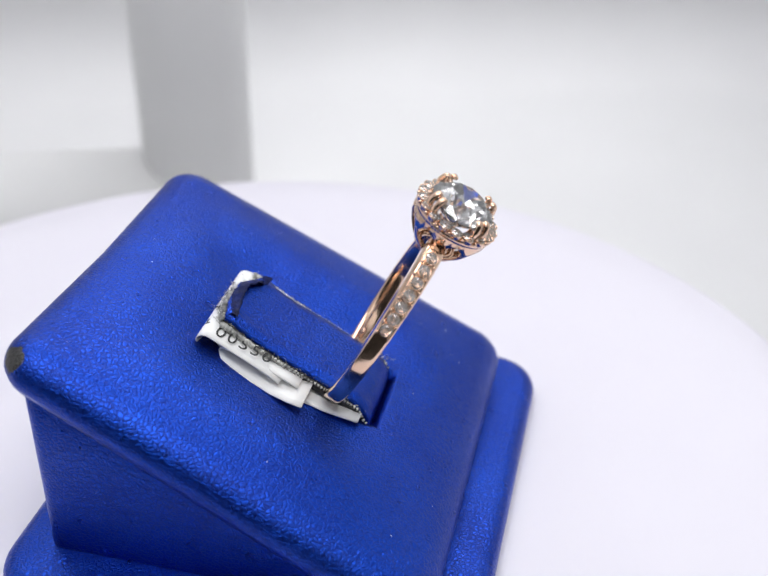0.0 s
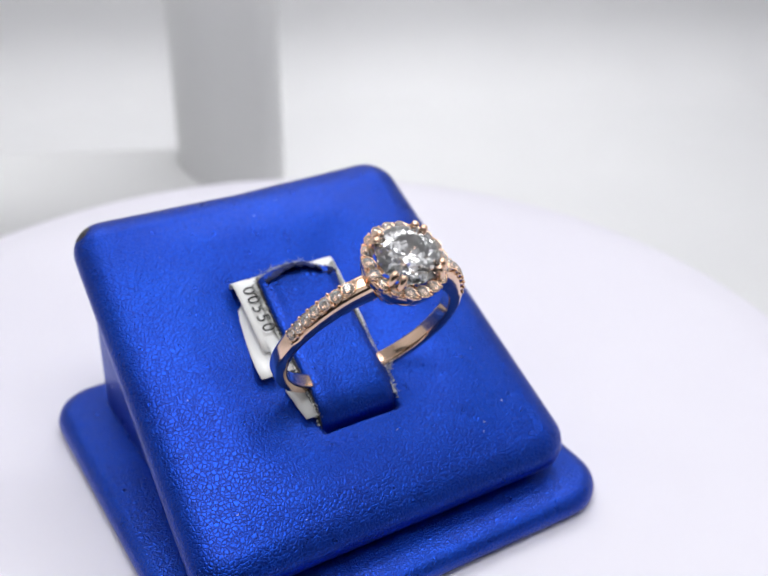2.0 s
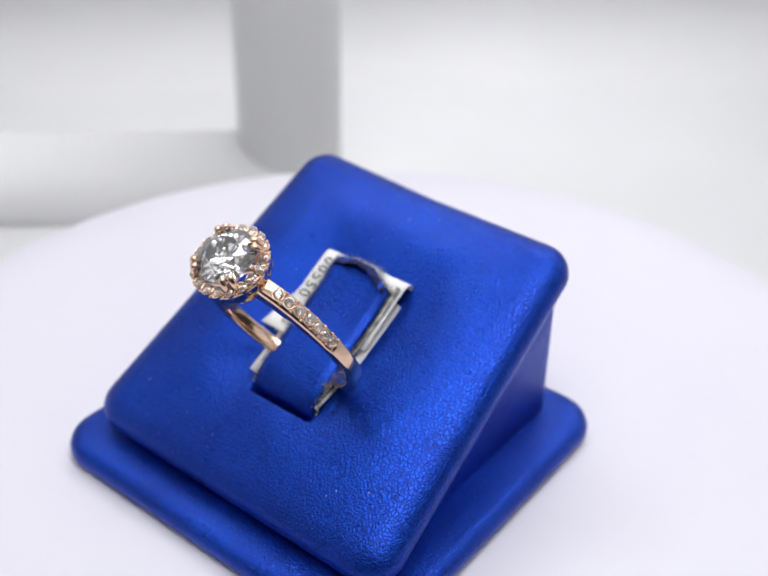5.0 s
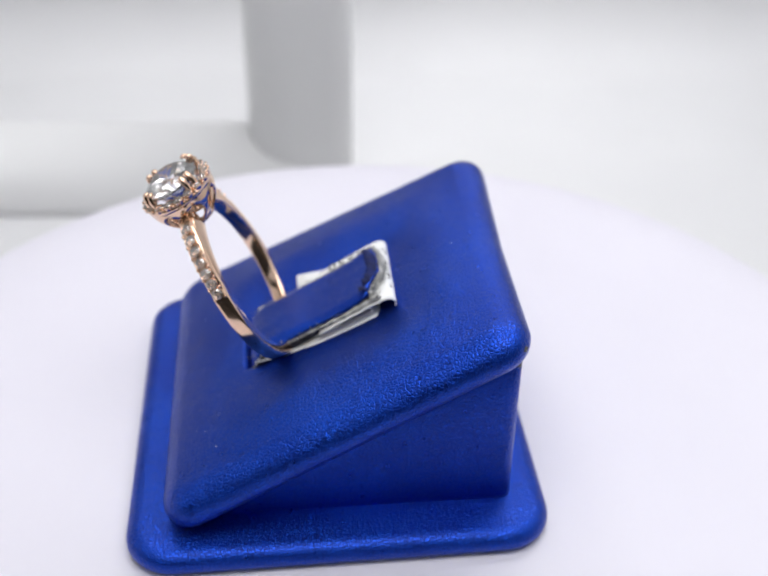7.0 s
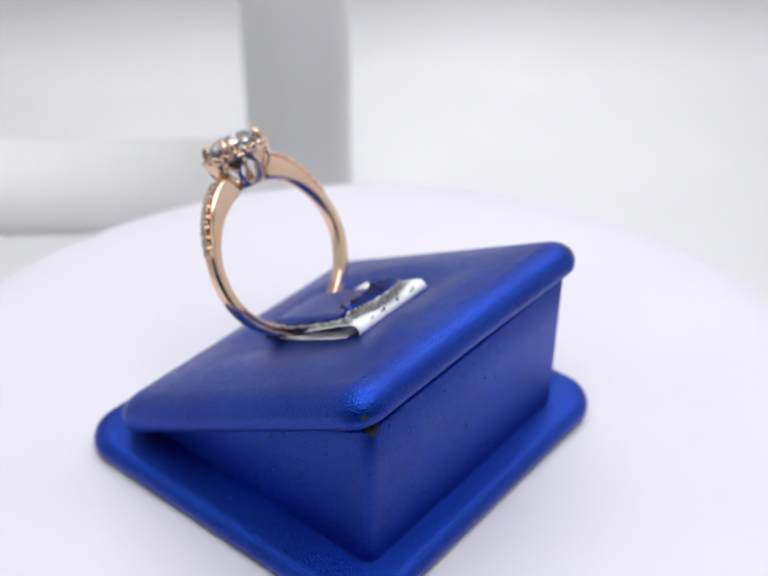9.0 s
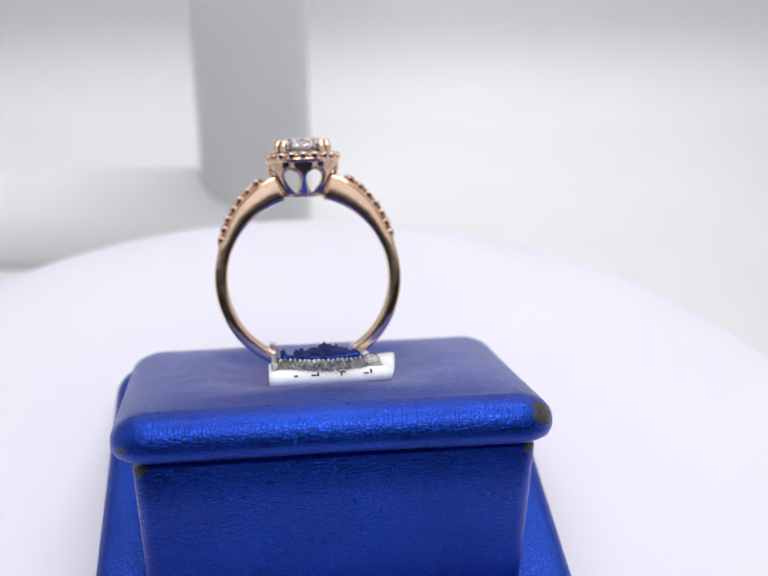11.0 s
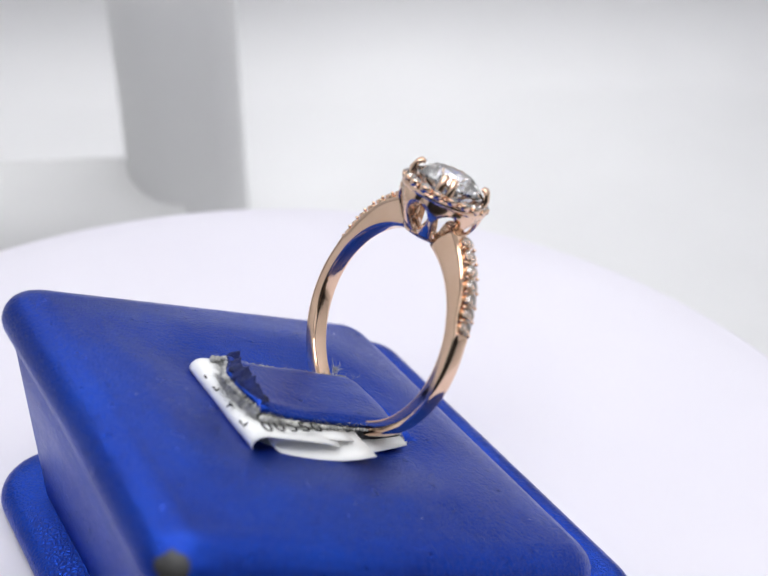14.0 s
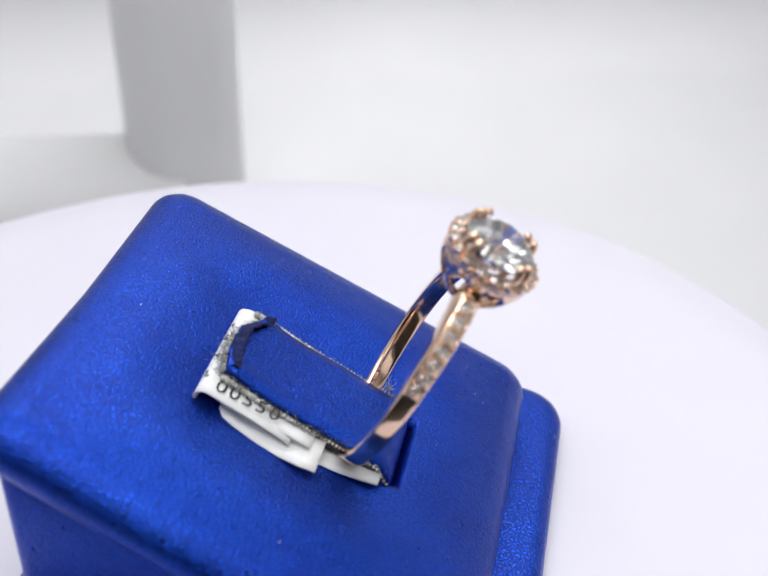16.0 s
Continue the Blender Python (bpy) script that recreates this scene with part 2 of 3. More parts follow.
def display_stand():
    top = new("ring_display_stand")
    tagged(top, "metallic blue leatherette ring stand with a sloping padded top", "ring stand")
    # base plate
    o = [(x + 0.20, y) for x, y in rounded_rect(22.24, -21.6, 21.1, 5.0, 10, 0.4)]
    rings = []
    for d, z in ((1.0, 0.0), (0.3, 0.3), (0.0, 0.9), (0.0, 1.5), (0.25, 2.1), (0.8, 2.5), (1.6, 2.65)):
        rings.append([(x, y, z) for x, y in inset(o, d)])
    part("base_plate", loft(rings), LEATHER, top)
    # wedge body under the pad
    o = [(x + 0.2, y) for x, y in rounded_rect(16.8, -17.0, 17.4, 1.3, 5)]
    t = math.tan(radians(SLOPE_DEG))
    rings = [[(x, y, 2.4) for x, y in o]]
    for f in (0.02, 0.35, 0.7, 1.0):
        rings.append([(x * (1 - 0.004 * f), y, 2.6 + max(0.02, SLOPE_Z + t * y - 5.5 - 2.6) * f) for x, y in o])
    # shadow groove where the pad is glued on
    for d, dz in ((0.15, -5.3), (0.7, -5.15), (0.8, -4.9), (0.8, -3.2)):
        rings.append([(x, y, max(2.63 + 0.01 * (dz + 6), SLOPE_Z + t * y + dz)) for x, y in inset(o, d)])
    part("wedge_body", loft(rings), BODY_LEATHER, top)
    # padded top
    o = []
    for x, y in rounded_rect(PAD_HALF, PAD_Y0, PAD_Y1, 3.5, 10, PAD_TAPER):
        w = max(0.0, -x / 18) * max(0.0, y / 18)            # one rear corner is pulled out
        o.append((x + PAD_X - 0.1 * w, y + 0.8 * w))
    rings = []
    for d, h in ((3.2, -4.3), (1.2, -4.2), (0.4, -3.8), (0.05, -3.15), (0.0, -2.55), (0.08, -2.05), (0.3, -1.55), (0.75, -1.05), (1.5, -0.6), (2.6, -0.25)):
        rings.append([(x, y, h) for x, y in inset(o, d)])
    inner = inset(o, 2.6)
    cx, cy = SX, -3.0
    steps = 64
    for k in range(1, steps):
        s = 1 - k / steps
        ring = []
        for x, y in inner:
            X, Y = cx + (x - cx) * s, cy + (y - cy) * s
            side = PAD_HALF + PAD_TAPER * (PAD_Y1 - Y) / (PAD_Y1 - PAD_Y0) - abs(X - PAD_X)
            edge = min(side, Y - PAD_Y0, PAD_Y1 - Y)
            rise = 1.0
            for e in (side, Y - PAD_Y0, PAD_Y1 - Y):
                rise *= 1 - (1 - min(1.0, max(0.0, (e - 2.6) / 12.0))) ** 2.2
            h = -0.25 + 1.0 * rise
            sag = smooth01(SLOT[0] - 9.0, SLOT[0] - 0.5, X) * (1 - smooth01(SLOT[1] + 0.5, SLOT[1] + 9.0, X)) * smooth01(SLOT[2] - 6.0, SLOT[2] + 6, Y) * (1 - smooth01(SLOT[3] - 1, SLOT[3] + 9.0, Y))
            cut = smooth01(SLOT[0], SLOT[0] + 0.5, X) * (1 - smooth01(SLOT[1] - 0.5, SLOT[1], X)) * smooth01(SLOT[2], SLOT[2] + 0.5, Y) * (1 - smooth01(SLOT[3] - 0.5, SLOT[3], Y))
            h -= 1.35 * sag + 2.4 * cut
            h += 0.10 * noise.noise((X * 0.22, Y * 0.22, 3.1)) * smooth01(2.6, 7.0, edge)
            ring.append((X, Y, h))
        rings.append(ring)
    pad = part("pad", loft(rings), PAD_LEATHER, top, "puffy sloping pad with a worn grey corner")
    pad.matrix_basis = SLOPE
    # tongue that clamps the ring: a leather strip bent out of the slot
    x0, x1 = SX - 4.0, SX + 4.0
    prof = [(-10.6, -2.6), (-10.3, -1.1), (-9.7, 0.25), (-8.7, 1.0), (-7.4, 1.35), (-5.0, 1.45), (-2.0, 1.5), (1.0, 1.55), (3.5, 1.7), (5.6, 2.0), (6.6, 2.15)]
    nx = 22

    def strip(lift, thick, grow):
        rows = []
        for y, h in prof:
            a = []
            for i in range(nx + 1):
                f = i / nx
                x = x0 - grow + (x1 - x0 + 2 * grow) * f
                wob = 0.18 * noise.noise((x * 0.5, y * 0.5, 1.0))
                yy = y
                if y > 5:
                    yy = y - 1.6 * smooth01(0.55, 1.0, f) - 0.5 * smooth01(0.35, 0.0, f) + 0.35 * noise.noise((x * 1.6, 0.0, 7.0))
                edge = min(f, 1 - f) * (x1 - x0)
                a.append((x, yy, h + lift + wob - 0.35 * (1 - smooth01(0.0, 0.9, edge))))
            rows.append(a)
        bm = bmesh.new()
        top_v = [[bm.verts.new(q) for q in r] for r in rows]
        bot_v = [[bm.verts.new((q[0], q[1] + (0.9 * thick if j < 3 else 0.0), q[2] - thick)) for q in r] for j, r in enumerate(rows)]
        m = len(rows)
        for j in range(m - 1):
            for i in range(nx):
                bm.faces.new((top_v[j][i], top_v[j][i + 1], top_v[j + 1][i + 1], top_v[j + 1][i]))
                bm.faces.new((bot_v[j][i], bot_v[j + 1][i], bot_v[j + 1][i + 1], bot_v[j][i + 1]))
            bm.faces.new((top_v[j][0], top_v[j + 1][0], bot_v[j + 1][0], bot_v[j][0]))
            bm.faces.new((top_v[j][nx], bot_v[j][nx], bot_v[j + 1][nx], top_v[j + 1][nx]))
        for i in range(nx):
            bm.faces.new((top_v[0][i], bot_v[0][i], bot_v[0][i + 1], top_v[0][i + 1]))
            bm.faces.new((top_v[-1][i], top_v[-1][i + 1], bot_v[-1][i + 1], bot_v[-1][i]))
        return bm

    tongue = part("tongue", strip(0.0, 0.35, 0.0), LEATHER, top, "worn blue leatherette tongue with a frayed end")
    tongue.matrix_basis = SLOPE
    core = part("tongue_lining", strip(-0.36, 0.9, 0.12), FUZZ, top, "frayed grey-black fabric lining")
    core.matrix_basis = SLOPE
    return top


STAND_THING = display_stand()


# ---- the ring ----
RING = SLOPE @ pose(0.0011, -0.0058, 0.0083, 1.3, 0.4, -0.8)
R_IN, STONE_R, HALO_R = 8.08, 2.85, 3.75
LIFT = 0.45                             # height of the head over the plain cup


def uv_ball(bm, x, y, z, r, u=8, v=6, squash=1.0):
    res = bmesh.ops.create_uvsphere(bm, u_segments=u, v_segments=v, radius=r)
    for q in res["verts"]:
        q.co = (q.co.x + x, q.co.y + y, q.co.z * squash + z)


def brilliant(r, n=8, table=0.56, crown=0.34, pavilion=0.86):
    """Round brilliant: table, star, kite, girdle, pavilion facets. Girdle in z = 0."""
    bm = bmesh.new()
    P = lambda rad, a, z: bm.verts.new((rad * math.cos(a), rad * math.sin(a), z))
    st = 2 * math.pi / n
    tab = [P(r * table, st * i, r * crown) for i in range(n)]
    mid = [P(r * 0.80, st * (i + 0.5), r * crown * 0.58) for i in range(n)]
    g = [P(r, st * i / 2, 0.03 * r) for i in range(2 * n)]
    g2 = [P(r, st * i / 2, -0.03 * r) for i in range(2 * n)]
    low = [P(r * 0.26, st * (i + 0.5), -r * pavilion * 0.76) for i in range(n)]
    culet = bm.verts.new((0, 0, -r * pavilion))
    bm.faces.new(tab)
    for i in range(n):
        j = (i + 1) % n
        bm.faces.new((tab[i], mid[i], tab[j]))
        bm.faces.new((tab[i], mid[i - 1], g[2 * i]))
        bm.faces.new((tab[i], g[2 * i], mid[i]))
        bm.faces.new((mid[i], g[2 * i], g[2 * i + 1]))
        bm.faces.new((mid[i], g[2 * i + 1], g[(2 * i + 2) % (2 * n)]))
        bm.faces.new((g2[2 * i], low[i], g2[2 * i + 1]))
        bm.faces.new((g2[2 * i + 1], low[i], g2[(2 * i + 2) % (2 * n)]))
        bm.faces.new((g2[2 * i], low[i - 1], low[i]))
        bm.faces.new((low[i - 1], culet, low[i]))
    for i in range(2 * n):
        j = (i + 1) % (2 * n)
        bm.faces.new((g[i], g2[i], g2[j], g[j]))
    return bm


def share(name, mesh, parent, m, label=""):
    ob = new(name, mesh)
    ob.parent = parent
    ob.matrix_basis = m
    if label:
        tagged(ob, label)
    return ob


def band_depth(up):
    """Thickness of the band, growing up the shoulders."""
    return 1.3 + 1.95 * max(0.0, (up - 0.25) / 0.75) ** 1.6


def diamond_ring():
    top = new("diamond_ring")
    tagged(top, "rose gold halo ring with a round diamond, clamped in the stand", "ring")
    # band: rounded section, thicker and deeper towards the shoulders
    rings = []
    n = 112
    a0, a1 = radians(90 + 13), radians(90 + 347)
    for i in range(n + 1):
        a = a0 + (a1 - a0) * i / n
        up = math.sin(a)
        sh = smooth01(0.1, 0.95, up)
        w = 0.80 + 0.10 * sh                     # half width along the finger
        th = band_depth(up) - 0.3 * smooth01(0.40, 0.47, up)
        sec = []
        m = 28
        for k in range(m):
            b = 2 * math.pi * k / m
            cx, cy = math.cos(b), math.sin(b)
            ex = math.copysign(abs(cx) ** 0.42, cx)
            ey = math.copysign(abs(cy) ** 0.42, cy)
            rad = R_IN + th / 2 + ex * th / 2
            sec.append((rad * math.cos(a), ey * w * (1.0 - 0.04 * max(0, ex)), rad * math.sin(a)))
        rings.append(sec)
    part("band", loft(rings), GOLD, top)
    # gallery cup with petal openings: ribs from a low collar to the halo
    k = 96
    circ = lambda r, z: [(r * math.cos(2 * math.pi * i / k), r * math.sin(2 * math.pi * i / k), z) for i in range(k)]
    part("halo_rim", loft([circ(HALO_R + r, z + LIFT) for r, z in ((-0.3, 11.0), (-0.14, 11.05), (-0.08, 11.3), (-0.1, 11.45), (-0.2, 11.55), (-0.88, 11.55), (-0.98, 11.45), (-0.98, 11.2), (-0.3, 11.0))], False), GOLD, top)
    part("gallery_collar", loft([circ(1.25, 8.15), circ(1.85, 8.2), circ(2.0, 8.4), circ(1.85, 8.6), circ(1.3, 8.55), circ(1.25, 8.15)], False), GOLD, top)
    petals = 8
    rows_n = 30
    half = math.pi / petals
    sects = []
    for j in range(rows_n + 1):
        f = j / rows_n
        z = 8.2 + (3.15 + LIFT) * f
        r = 1.75 + (HALO_R - 0.12 - 1.75) * (1 - (1 - f) ** 2.1)
        # teardrop windows: a point at the collar, a round arch under the halo
        u = min(1.0, max(0.0, (f - 0.03) / 0.77))
        sp = half * (1 - 0.80 * math.sin(math.pi * u ** 1.3) ** 0.7)
        sects.append([(r * math.cos(s * sp), r * math.sin(s * sp), z) for s in (-1, -0.4, 0.4, 1)] + [((r - 0.3) * math.cos(s * sp), (r - 0.3) * math.sin(s * sp), z) for s in (1, 0.4, -0.4, -1)])
    rib0 = part("gallery_rib", loft(sects), GOLD, top)
    for q in range(1, petals):
        share("gallery_rib", rib0.data, top, pose(0, 0, 0, 0, 0, 45 * q))
    # centre stone
    stone = part("centre_diamond", brilliant(STONE_R), DIAMOND, top, "clear round brilliant diamond", smooth=False)
    stone.location = (0, 0, (12.55 + LIFT) * MM)
    # four double claws
    for q in range(4):
        a = radians(45 + 90 * q)
        bm = bmesh.new()
        for s in (-1, 1):
            b = a + s * 0.135
            path = [(r + 0.15, z + LIFT, w) for r, z, w in ((2.72, 10.4, 0.24), (2.86, 11.2, 0.28), (2.98, 11.8, 0.30), (3.04, 12.5, 0.31), (2.95, 12.95, 0.33), (2.68, 13.2, 0.33), (2.42, 13.22, 0.24))]
            rr = []
            for r, z, w in path:
                sec = []
                for i in range(8):
                    c = 2 * math.pi * i / 8
                    lift = 0.6 if z > 12.8 + LIFT else 0.0
                    dr, dt = w * math.cos(c) * (1 - lift), w * math.sin(c)
                    rad = r + dr
                    sec.append((rad * math.cos(b) - dt * math.sin(b), rad * math.sin(b) + dt * math.cos(b), z + w * math.cos(c) * lift))
                rr.append(sec)
            vs = [[bm.verts.new(c) for c in s2] for s2 in rr]
            for u, w2 in zip(vs, vs[1:]):
                for i in range(8):
                    bm.faces.new((u[i], u[(i + 1) % 8], w2[(i + 1) % 8], w2[i]))
            bm.faces.new(vs[0])
            bm.faces.new(vs[-1])
        part("claw", bm, GOLD, top)
    # small stones: one mesh shared, in the halo and down both shoulders
    first = part("halo_diamond", brilliant(0.55, 8, 0.5, 0.42), MELEE, top, smooth=False)
    small = first.data
    bm = bmesh.new()
    uv_ball(bm, 0, 0, 0, 0.16)
    bead0 = part("bead", bm, GOLD, top)
    bead = bead0.data
    cup = lambda r, z: [(r * math.cos(2 * math.pi * i / 12), r * math.sin(2 * math.pi * i / 12), z) for i in range(12)]
    seat0 = part("stone_seat", loft([cup(0.22, -0.62), cup(0.5, -0.42), cup(0.59, -0.05), cup(0.6, 0.06), cup(0.55, 0.08), cup(0.5, -0.05), cup(0.3, -0.3)]), GOLD, top)
    seat = seat0.data
    count = 18
    for i in range(count):
        a = 2 * math.pi * (i + 0.5) / count
        m = pose((HALO_R - 0.5) * math.cos(a) * MM, (HALO_R - 0.5) * math.sin(a) * MM, (11.84 + LIFT) * MM, 0, 0, math.degrees(a) + 17 * i)
        if i == 0:
            first.matrix_basis = m
        else:
            share("halo_diamond", small, top, m)
        if i == 0:
            seat0.matrix_basis = m
        else:
            share("stone_seat", seat, top, m)
        for s, rad in ((0.5, HALO_R - 0.06), (0.5, HALO_R - 0.93)):
            b = a + 2 * math.pi * s / count
            m = pose(rad * math.cos(b) * MM, rad * math.sin(b) * MM, (11.66 + LIFT) * MM)
            if i == 0 and rad > HALO_R - 0.5:
                bead0.matrix_basis = m
            else:
                share("bead", bead, top, m)
    for side in (-1, 1):
        for i in range(7):
            a = radians(90 - side * (25.5 + 6.3 * i))
            up = math.sin(a)
            rad = R_IN + band_depth(up)
            m = pose(rad * math.cos(a) * MM, 0, rad * math.sin(a) * MM, 0, 90 - math.degrees(a), 0)
            share("shoulder_diamond", small, top, m)
            share("stone_seat", seat, top, m)
            for s in (-1, 1):
                b = a - side * radians(3.15)
                share("bead", bead, top, pose((rad - 0.1) * math.cos(b) * MM, s * 0.56 * MM, (rad - 0.1) * math.sin(b) * MM))
    return top


RING_THING = diamond_ring()


# ---- the folded paper tag under the tongue ----
def ribbon(profile, x_of, nx=14, thick=0.1, seed=0.0):
    """A paper strip: profile of (y, h) points along it, x_of(f, k) gives x across at step k."""
    m = len(profile)
    up, dn = [], []
    for k, (y, h) in enumerate(profile):
        ya, ha = profile[max(0, k - 1)]
        yb, hb = profile[min(m - 1, k + 1)]
        ty, th = yb - ya, hb - ha
        d = math.hypot(ty, th) or 1
        ny, nh = -th / d * thick / 2, ty / d * thick / 2
        a, b = [], []
        for i in range(nx + 1):
            x, dy = x_of(i / nx, k / (m - 1))
            w = 0.10 * noise.noise((x * 0.35, y * 0.3, seed))
            a.append((x, y + dy + ny, h + nh + w))
            b.append((x, y + dy - ny, h - nh + w))
        up.append(a)
        dn.append(b)
    bm = bmesh.new()
    A = [[bm.verts.new(q) for q in r] for r in up]
    B = [[bm.verts.new(q) for q in r] for r in dn]
    for k in range(m - 1):
        for i in range(nx):
            bm.faces.new((A[k][i], A[k][i + 1], A[k + 1][i + 1], A[k + 1][i]))
            bm.faces.new((B[k][i], B[k + 1][i], B[k + 1][i + 1], B[k][i + 1]))
        bm.faces.new((A[k][0], A[k + 1][0], B[k + 1][0], B[k][0]))
        bm.faces.new((A[k][nx], B[k][nx], B[k + 1][nx], A[k + 1][nx]))
    for i in range(nx):
        bm.faces.new((A[0][i], B[0][i], B[0][i + 1], A[0][i + 1]))
        bm.faces.new((A[-1][i], A[-1][i + 1], B[-1][i + 1], B[-1][i]))
    return bm


def fold(y, h0, h1, n=8):
    """Half-round fold at y between the heights h0 (upper) and h1 (lower)."""
    r, c = (h0 - h1) / 2, (h0 + h1) / 2
    return [(y + r * 1.3 * math.sin(math.pi * i / n), c + r * math.cos(math.pi * i / n)) for i in range(n + 1)]


def letters(text, size, m, parent, name="digit"):
    """Printed characters, each a thin mesh of its own, set out along x from the pose m."""
    for i, ch in enumerate(text):
        cu = bpy.data.curves.new(name, "FONT")
        cu.body, cu.size, cu.extrude = ch, size * MM, 0.012 * MM
        tmp = bpy.data.objects.new(name, cu)
        me = bpy.data.meshes.new_from_object(tmp)
        bpy.data.objects.remove(tmp)
        me.materials.append(INK)
        ob = new(name, me)
        ob.parent = parent
        ob.matrix_basis = m @ pose(0.6 * size * i * MM, 0, 0)


TAG = SLOPE @ pose(-0.0002, 0, -0.00065)


def paper_tag():
    top = new("paper_tag")
    tagged(top, "white folded paper price tag tucked under the leather tongue", "price tag")
    mix = lambda a, b, f: a + (b - a) * f
    # outer strip: over the top, round the rear fold and back underneath
    outer = [(-1.0, 1.0), (0.5, 1.15), (3.0, 1.32), (5.0, 1.42), (6.2, 1.46)] + fold(6.3, 1.46, 0.02) + [(5.2, 0.0), (3.0, 0.05), (0.0, 0.1), (-2.2, 0.16), (-3.6, 0.3)]
    ob = part("outer_fold", ribbon(outer, lambda f, k: (mix(-5.4, 5.7, f), -0.5 * f * (k < 0.2)), seed=1.0), PAPER, top)
    ob.matrix_basis = TAG
    # inner strip: its lower leaf swings out to one side and ends in a raised, blunt tip
    inner = [(-1.6, 1.12), (-0.4, 1.02), (1.5, 0.98), (4.0, 1.0)] + fold(4.3, 1.0, 0.26) + [(3.2, 0.24), (1.2, 0.24), (-0.8, 0.4), (-2.4, 0.75), (-3.7, 1.15)]
    ob = part("inner_fold", ribbon(inner, lambda f, k: (mix(-5.1 + 0.5 * smooth01(0.25, 0.0, k) - 1.75 * smooth01(0.55, 1.0, k), 4.9, f), 0.45 * (0.5 - f) * math.sin(3 * k)), seed=4.0), PAPER, top)
    ob.matrix_basis = TAG
    spare = [(-2.6, 1.22), (-1.2, 1.2), (1.0, 1.18), (3.6, 1.16), (5.0, 1.14)]
    ob = part("loose_leaf", ribbon(spare, lambda f, k: (mix(-4.9 + 0.3 * k, 2.0, f), -0.5 * abs(f - 0.1)), seed=11.0), PAPER, top)
    ob.matrix_basis = TAG
    tail = [(4.6, -0.06), (2.0, -0.05), (-2.0, -0.02), (-5.5, 0.3), (-7.5, 0.7), (-8.8, 0.95)]
    ob = part("tail_fold", ribbon(tail, lambda f, k: (mix(mix(-5.3, -4.5, k), mix(5.4, 5.2, k), f), -0.4 * f), seed=7.0), PAPER, top)
    ob.matrix_basis = TAG
    # printed price along the edges and on the rear fold
    letters("00550", 1.9, TAG @ pose(-4.75 * MM, 6.1 * MM, 1.57 * MM, 0, -3, -90), top)
    letters("A", 1.7, TAG @ pose(-2.6 * MM, 6.5 * MM, 1.6 * MM, 0, 0, -90), top)
    letters("00", 1.1, TAG @ pose(5.2 * MM, 1.6 * MM, 1.42 * MM, 0, 2, 90), top)
    for x, w, d in ((-3.6, 0.16, 0.0), (-3.3, 0.5, 0.15), (-1.2, 0.55, -0.1), (-0.9, 0.16, 0.1), (1.2, 0.7, 0.12), (1.2, 0.16, 0.0), (3.1, 0.4, 0.1)):
        bm = bmesh.new()
        hy = 0.2 if w < 0.2 else 0.07
        box_mm(bm, 0, w, -hy, hy, -0.02, 0.02)
        ob = part("printed_bar", bm, INK, top, smooth=False)
        ob.matrix_basis = TAG @ pose(x * MM, 7.1 * MM, 1.245 * MM, -53) @ pose(0, d * MM, 0.0)
    return top


TAG_THING = paper_tag()


# ---- frayed edge of the tongue, lint ----
def fibres_mesh(spots, rng):
    verts, faces = [], []
    for x, y, z, length, lean in spots:
        d = Vector((rng.uniform(-1, 1) + lean[0], rng.uniform(-1, 1) + lean[1], rng.uniform(-0.3, 1.0) + lean[2])).normalized()
        side = d.cross(Vector((0.3, 0.5, 0.8))).normalized()
        bend = Vector((rng.uniform(-1, 1), rng.uniform(-1, 1), rng.uniform(-1, 1))) * 0.5
        base = len(verts)
        w = rng.uniform(0.018, 0.035)
        p = Vector((x, y, z))
        for k in range(4):
            f = k / 3
            c = p + d * length * f + bend * length * f * f
            ww = w * (1 - 0.7 * f)
            o2 = side.cross(d)
            verts += [c + side * ww, c - side * ww * 0.5 + o2 * ww, c - side * ww * 0.5 - o2 * ww]
        for k in range(3):
            q = base + 3 * k
            for i in range(3):
                j = (i + 1) % 3
                faces.append((q + i, q + j, q + 3 + j, q + 3 + i))
    me = bpy.data.meshes.new("fraying")
    me.from_pydata([tuple(q * MM) for q in verts], [], faces)
    return me


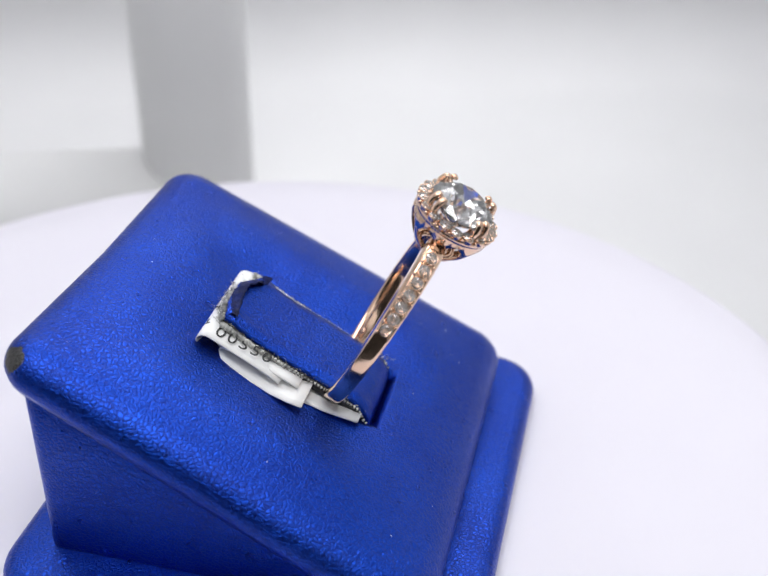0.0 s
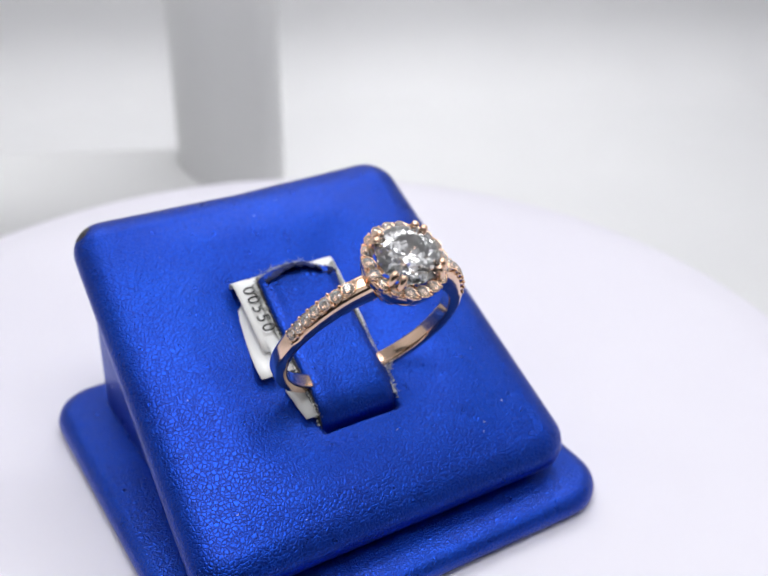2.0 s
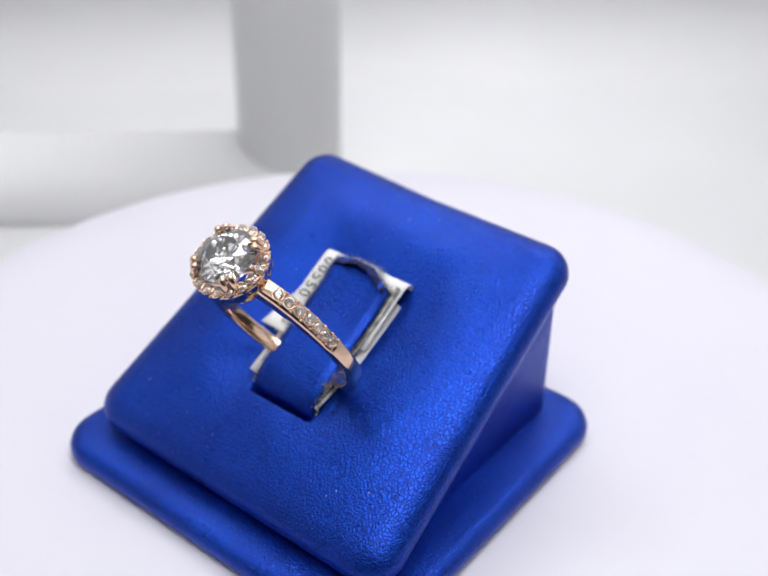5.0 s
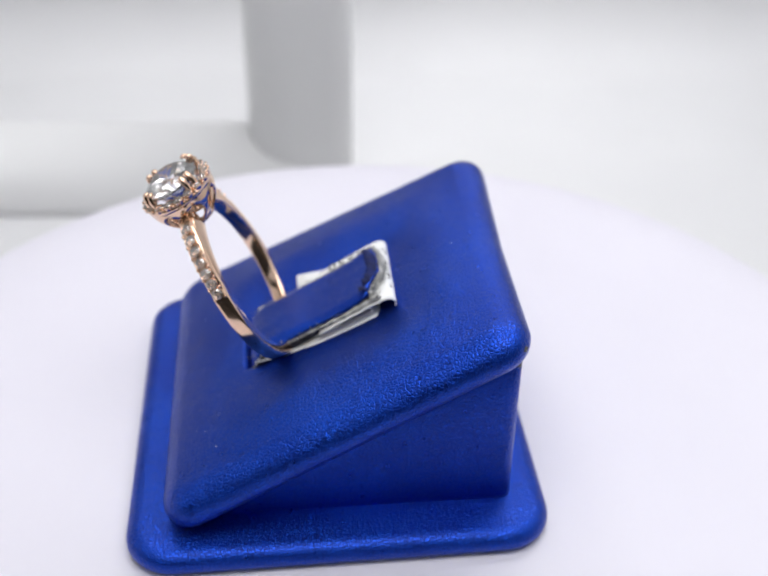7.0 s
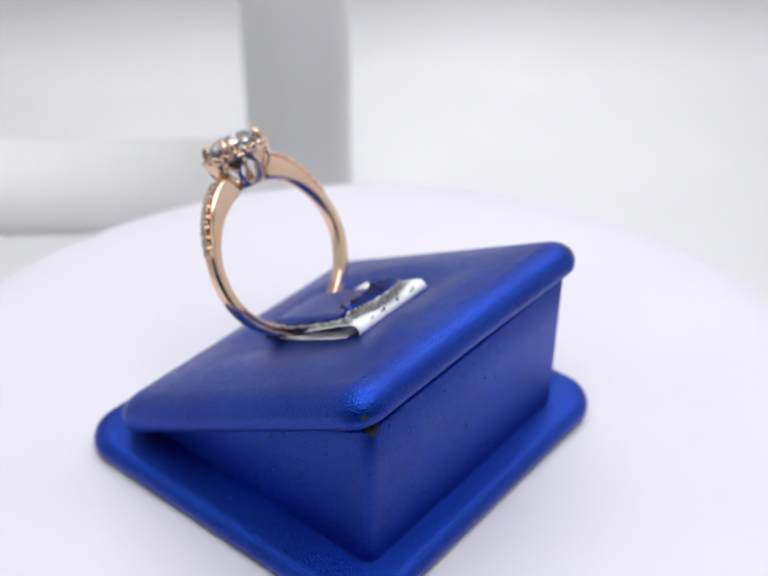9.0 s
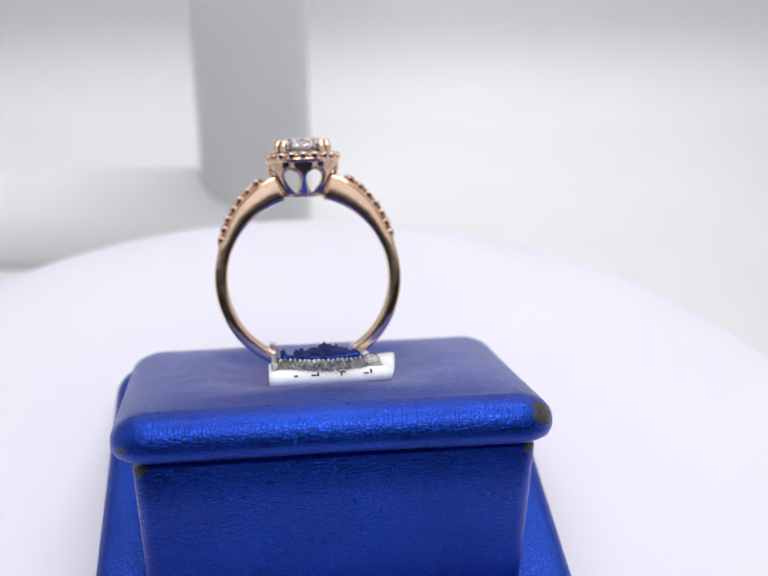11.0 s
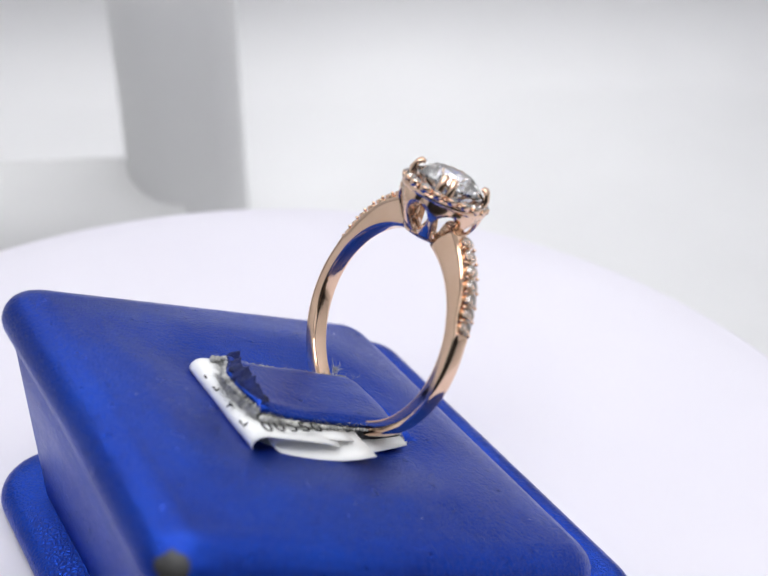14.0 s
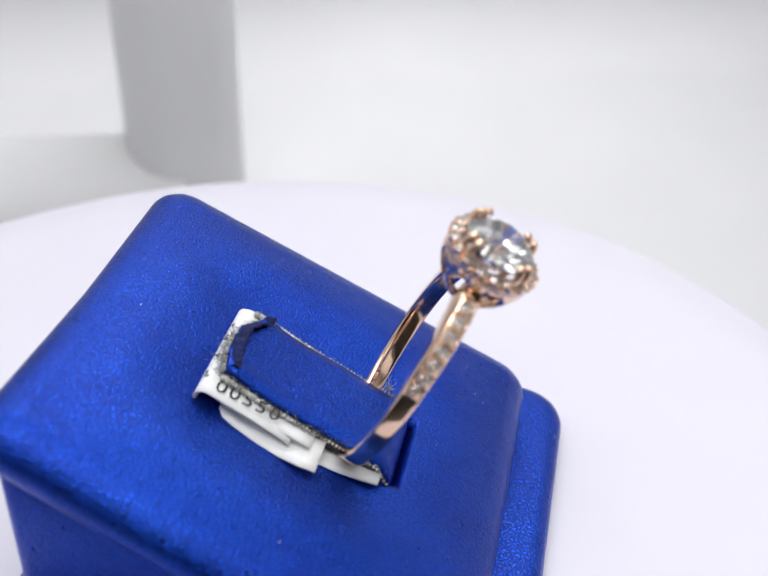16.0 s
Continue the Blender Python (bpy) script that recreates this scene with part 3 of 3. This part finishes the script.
def fray():
    rng = random.Random(4)
    x0, x1 = SX - 4.05, SX + 4.05
    tongue_h = lambda y: 1.55 + 0.025 * max(0, y - 1) ** 1.7
    # woven cord of the cut lining at the free end: fat short loops of thread
    bm = bmesh.new()
    for row in range(3):
        for i in range(19):
            f = (i + 0.5 * (row % 2)) / 18.5
            y = 6.75 - 1.5 * smooth01(0.55, 1.0, f) - 0.5 * smooth01(0.35, 0.0, f) - 0.08 * row
            res = bmesh.ops.create_uvsphere(bm, u_segments=6, v_segments=5, radius=0.27)
            for q in res["verts"]:
                c = q.co.copy()
                q.co = (c.x * 0.8 + x0 + 0.15 + (x1 - x0 - 0.3) * f + rng.uniform(-0.05, 0.05), c.y + y + rng.uniform(-0.08, 0.08), c.z * 1.1 + 1.6 - 0.36 * row + rng.uniform(-0.06, 0.06))
    ob = part("cut_weave", bm, WEAVE, STAND_THING, "grey woven thread ends")
    ob.matrix_basis = SLOPE
    # smaller thread ends down both long edges
    for side, xs in ((-1, x0), (1, x1)):
        bm = bmesh.new()
        for i in range(46):
            y = -9.6 + 15.4 * i / 45
            res = bmesh.ops.create_uvsphere(bm, u_segments=5, v_segments=4, radius=0.22)
            sz = 0.6 + 0.9 * smooth01(-4, 5.5, y)
            zz = tongue_h(y) - 0.72 - (1.0 * smooth01(-8.0, -9.8, y))
            for q in res["verts"]:
                c = q.co.copy()
                q.co = (c.x * sz + xs + side * 0.3 + rng.uniform(-0.06, 0.06), c.y * sz + y, c.z * sz + zz + rng.uniform(-0.08, 0.08))
        ob = part("edge_weave", bm, WEAVE, STAND_THING)
        ob.matrix_basis = SLOPE
    spots = []
    for i in range(240):
        f = rng.random()
        y = 6.8 - 1.5 * smooth01(0.55, 1.0, f) - 0.5 * smooth01(0.35, 0.0, f)
        spots.append((x0 + (x1 - x0) * f, y + rng.uniform(-0.1, 0.2), rng.uniform(0.4, 1.5), rng.uniform(0.25, 0.8), (0, 0.8, 0)))
    for i in range(170):
        side = rng.choice((-1, 1))
        y = rng.uniform(-9.5, 6)
        spots.append((x0 if side < 0 else x1, y, tongue_h(y) - rng.uniform(0.3, 0.9), rng.uniform(0.15, 0.4), (side * 0.8, 0, 0)))
    for i in range(150):                    # fuzzy clump at one corner of the cut end
        spots.append((rng.gauss(x0 + 0.5, 0.35), rng.gauss(5.6, 0.4), rng.uniform(0.4, 1.4), rng.uniform(0.3, 0.7), (-0.4, 0.4, 0.2)))
    for i in range(40):                     # tuft of lint where the band enters the slot
        spots.append((rng.gauss(x1 + 0.35, 0.12), rng.gauss(-6.9, 0.15), rng.uniform(1.0, 1.5), rng.uniform(0.3, 0.7), (0.2, 0.2, 0.7)))
    me = fibres_mesh(spots, rng)
    me.materials.append(WEAVE)
    ob = tagged(new("fraying", me), kind="stuff")
    ob.parent, ob.matrix_basis = STAND_THING, SLOPE
    # torn blue facing, curled up at the free end
    bm = bmesh.new()
    nu, nv = 40, 9
    g = []
    for j in range(nv + 1):
        r = []
        for i in range(nu + 1):
            f, v = i / nu, j / nv
            x = x0 + 0.5 + (x1 - x0 - 0.8) * f
            y = 6.5 - 1.4 * smooth01(0.55, 1.0, f) - 0.5 * smooth01(0.35, 0.0, f)
            peak = 0.55 + 0.85 * math.exp(-((f - 0.42) / 0.3) ** 2) + 0.8 * noise.noise((x * 1.3, 0, 3)) + 0.3 * noise.noise((x * 3.1, 0, 8))
            r.append((x + 0.15 * noise.noise((x * 3, v * 3, 5)), y - 1.3 * v * v + 0.55 * v + 0.3 * noise.noise((x * 2.5, v * 4, 9)), 1.75 + max(0.12, peak) * v * 0.95 + 0.22 * v * noise.noise((x * 3.5, v * 5, 2))))
        g.append(r)
    A = [[bm.verts.new(q) for q in r] for r in g]
    B = [[bm.verts.new((q[0], q[1] - 0.12, q[2] - 0.06)) for q in r] for r in g]
    for j in range(nv):
        for i in range(nu):
            bm.faces.new((A[j][i], A[j][i + 1], A[j + 1][i + 1], A[j + 1][i]))
            bm.faces.new((B[j][i], B[j + 1][i], B[j + 1][i + 1], B[j][i + 1]))
    for i in range(nu):
        bm.faces.new((A[-1][i], A[-1][i + 1], B[-1][i + 1], B[-1][i]))
    ob = part("torn_facing", bm, TORN, STAND_THING, "ragged torn blue facing")
    ob.matrix_basis = SLOPE


fray()


def lint():
    rng = random.Random(9)
    bm = bmesh.new()
    for i in range(24):
        x, y = rng.uniform(-15, 15), rng.uniform(-18, 17)
        if abs(x - SX) < 7 and -12 < y < 9:
            continue
        r = rng.uniform(0.03, 0.06)
        res = bmesh.ops.create_icosphere(bm, subdivisions=1, radius=r)
        st = rng.uniform(1, 2.4)
        for q in res["verts"]:
            q.co = (q.co.x * st + x, q.co.y + y, q.co.z * 0.5 + 0.13)
    ob = tagged(finish("dust_specks", bm, PAPER), "tiny pale dust specks on the blue pad", "dust", kind="stuff")
    return ob


LINT = lint()


# ---- motion of the turntable and all that rides on it ----
def motions():
    ts = [0.5 * i for i in range(33)]
    lift = pose(0, 0, FLOOR_Z * MM)
    walk(PLATTER_PART, [(t, turn(t)) for t in ts])
    for thing, m in ((STAND_THING, STAND), (TAG_THING, STAND), (RING_THING, STAND @ RING), (LINT, STAND @ SLOPE)):
        walk(thing, [(t, turn(t) @ m) for t in ts])


motions()
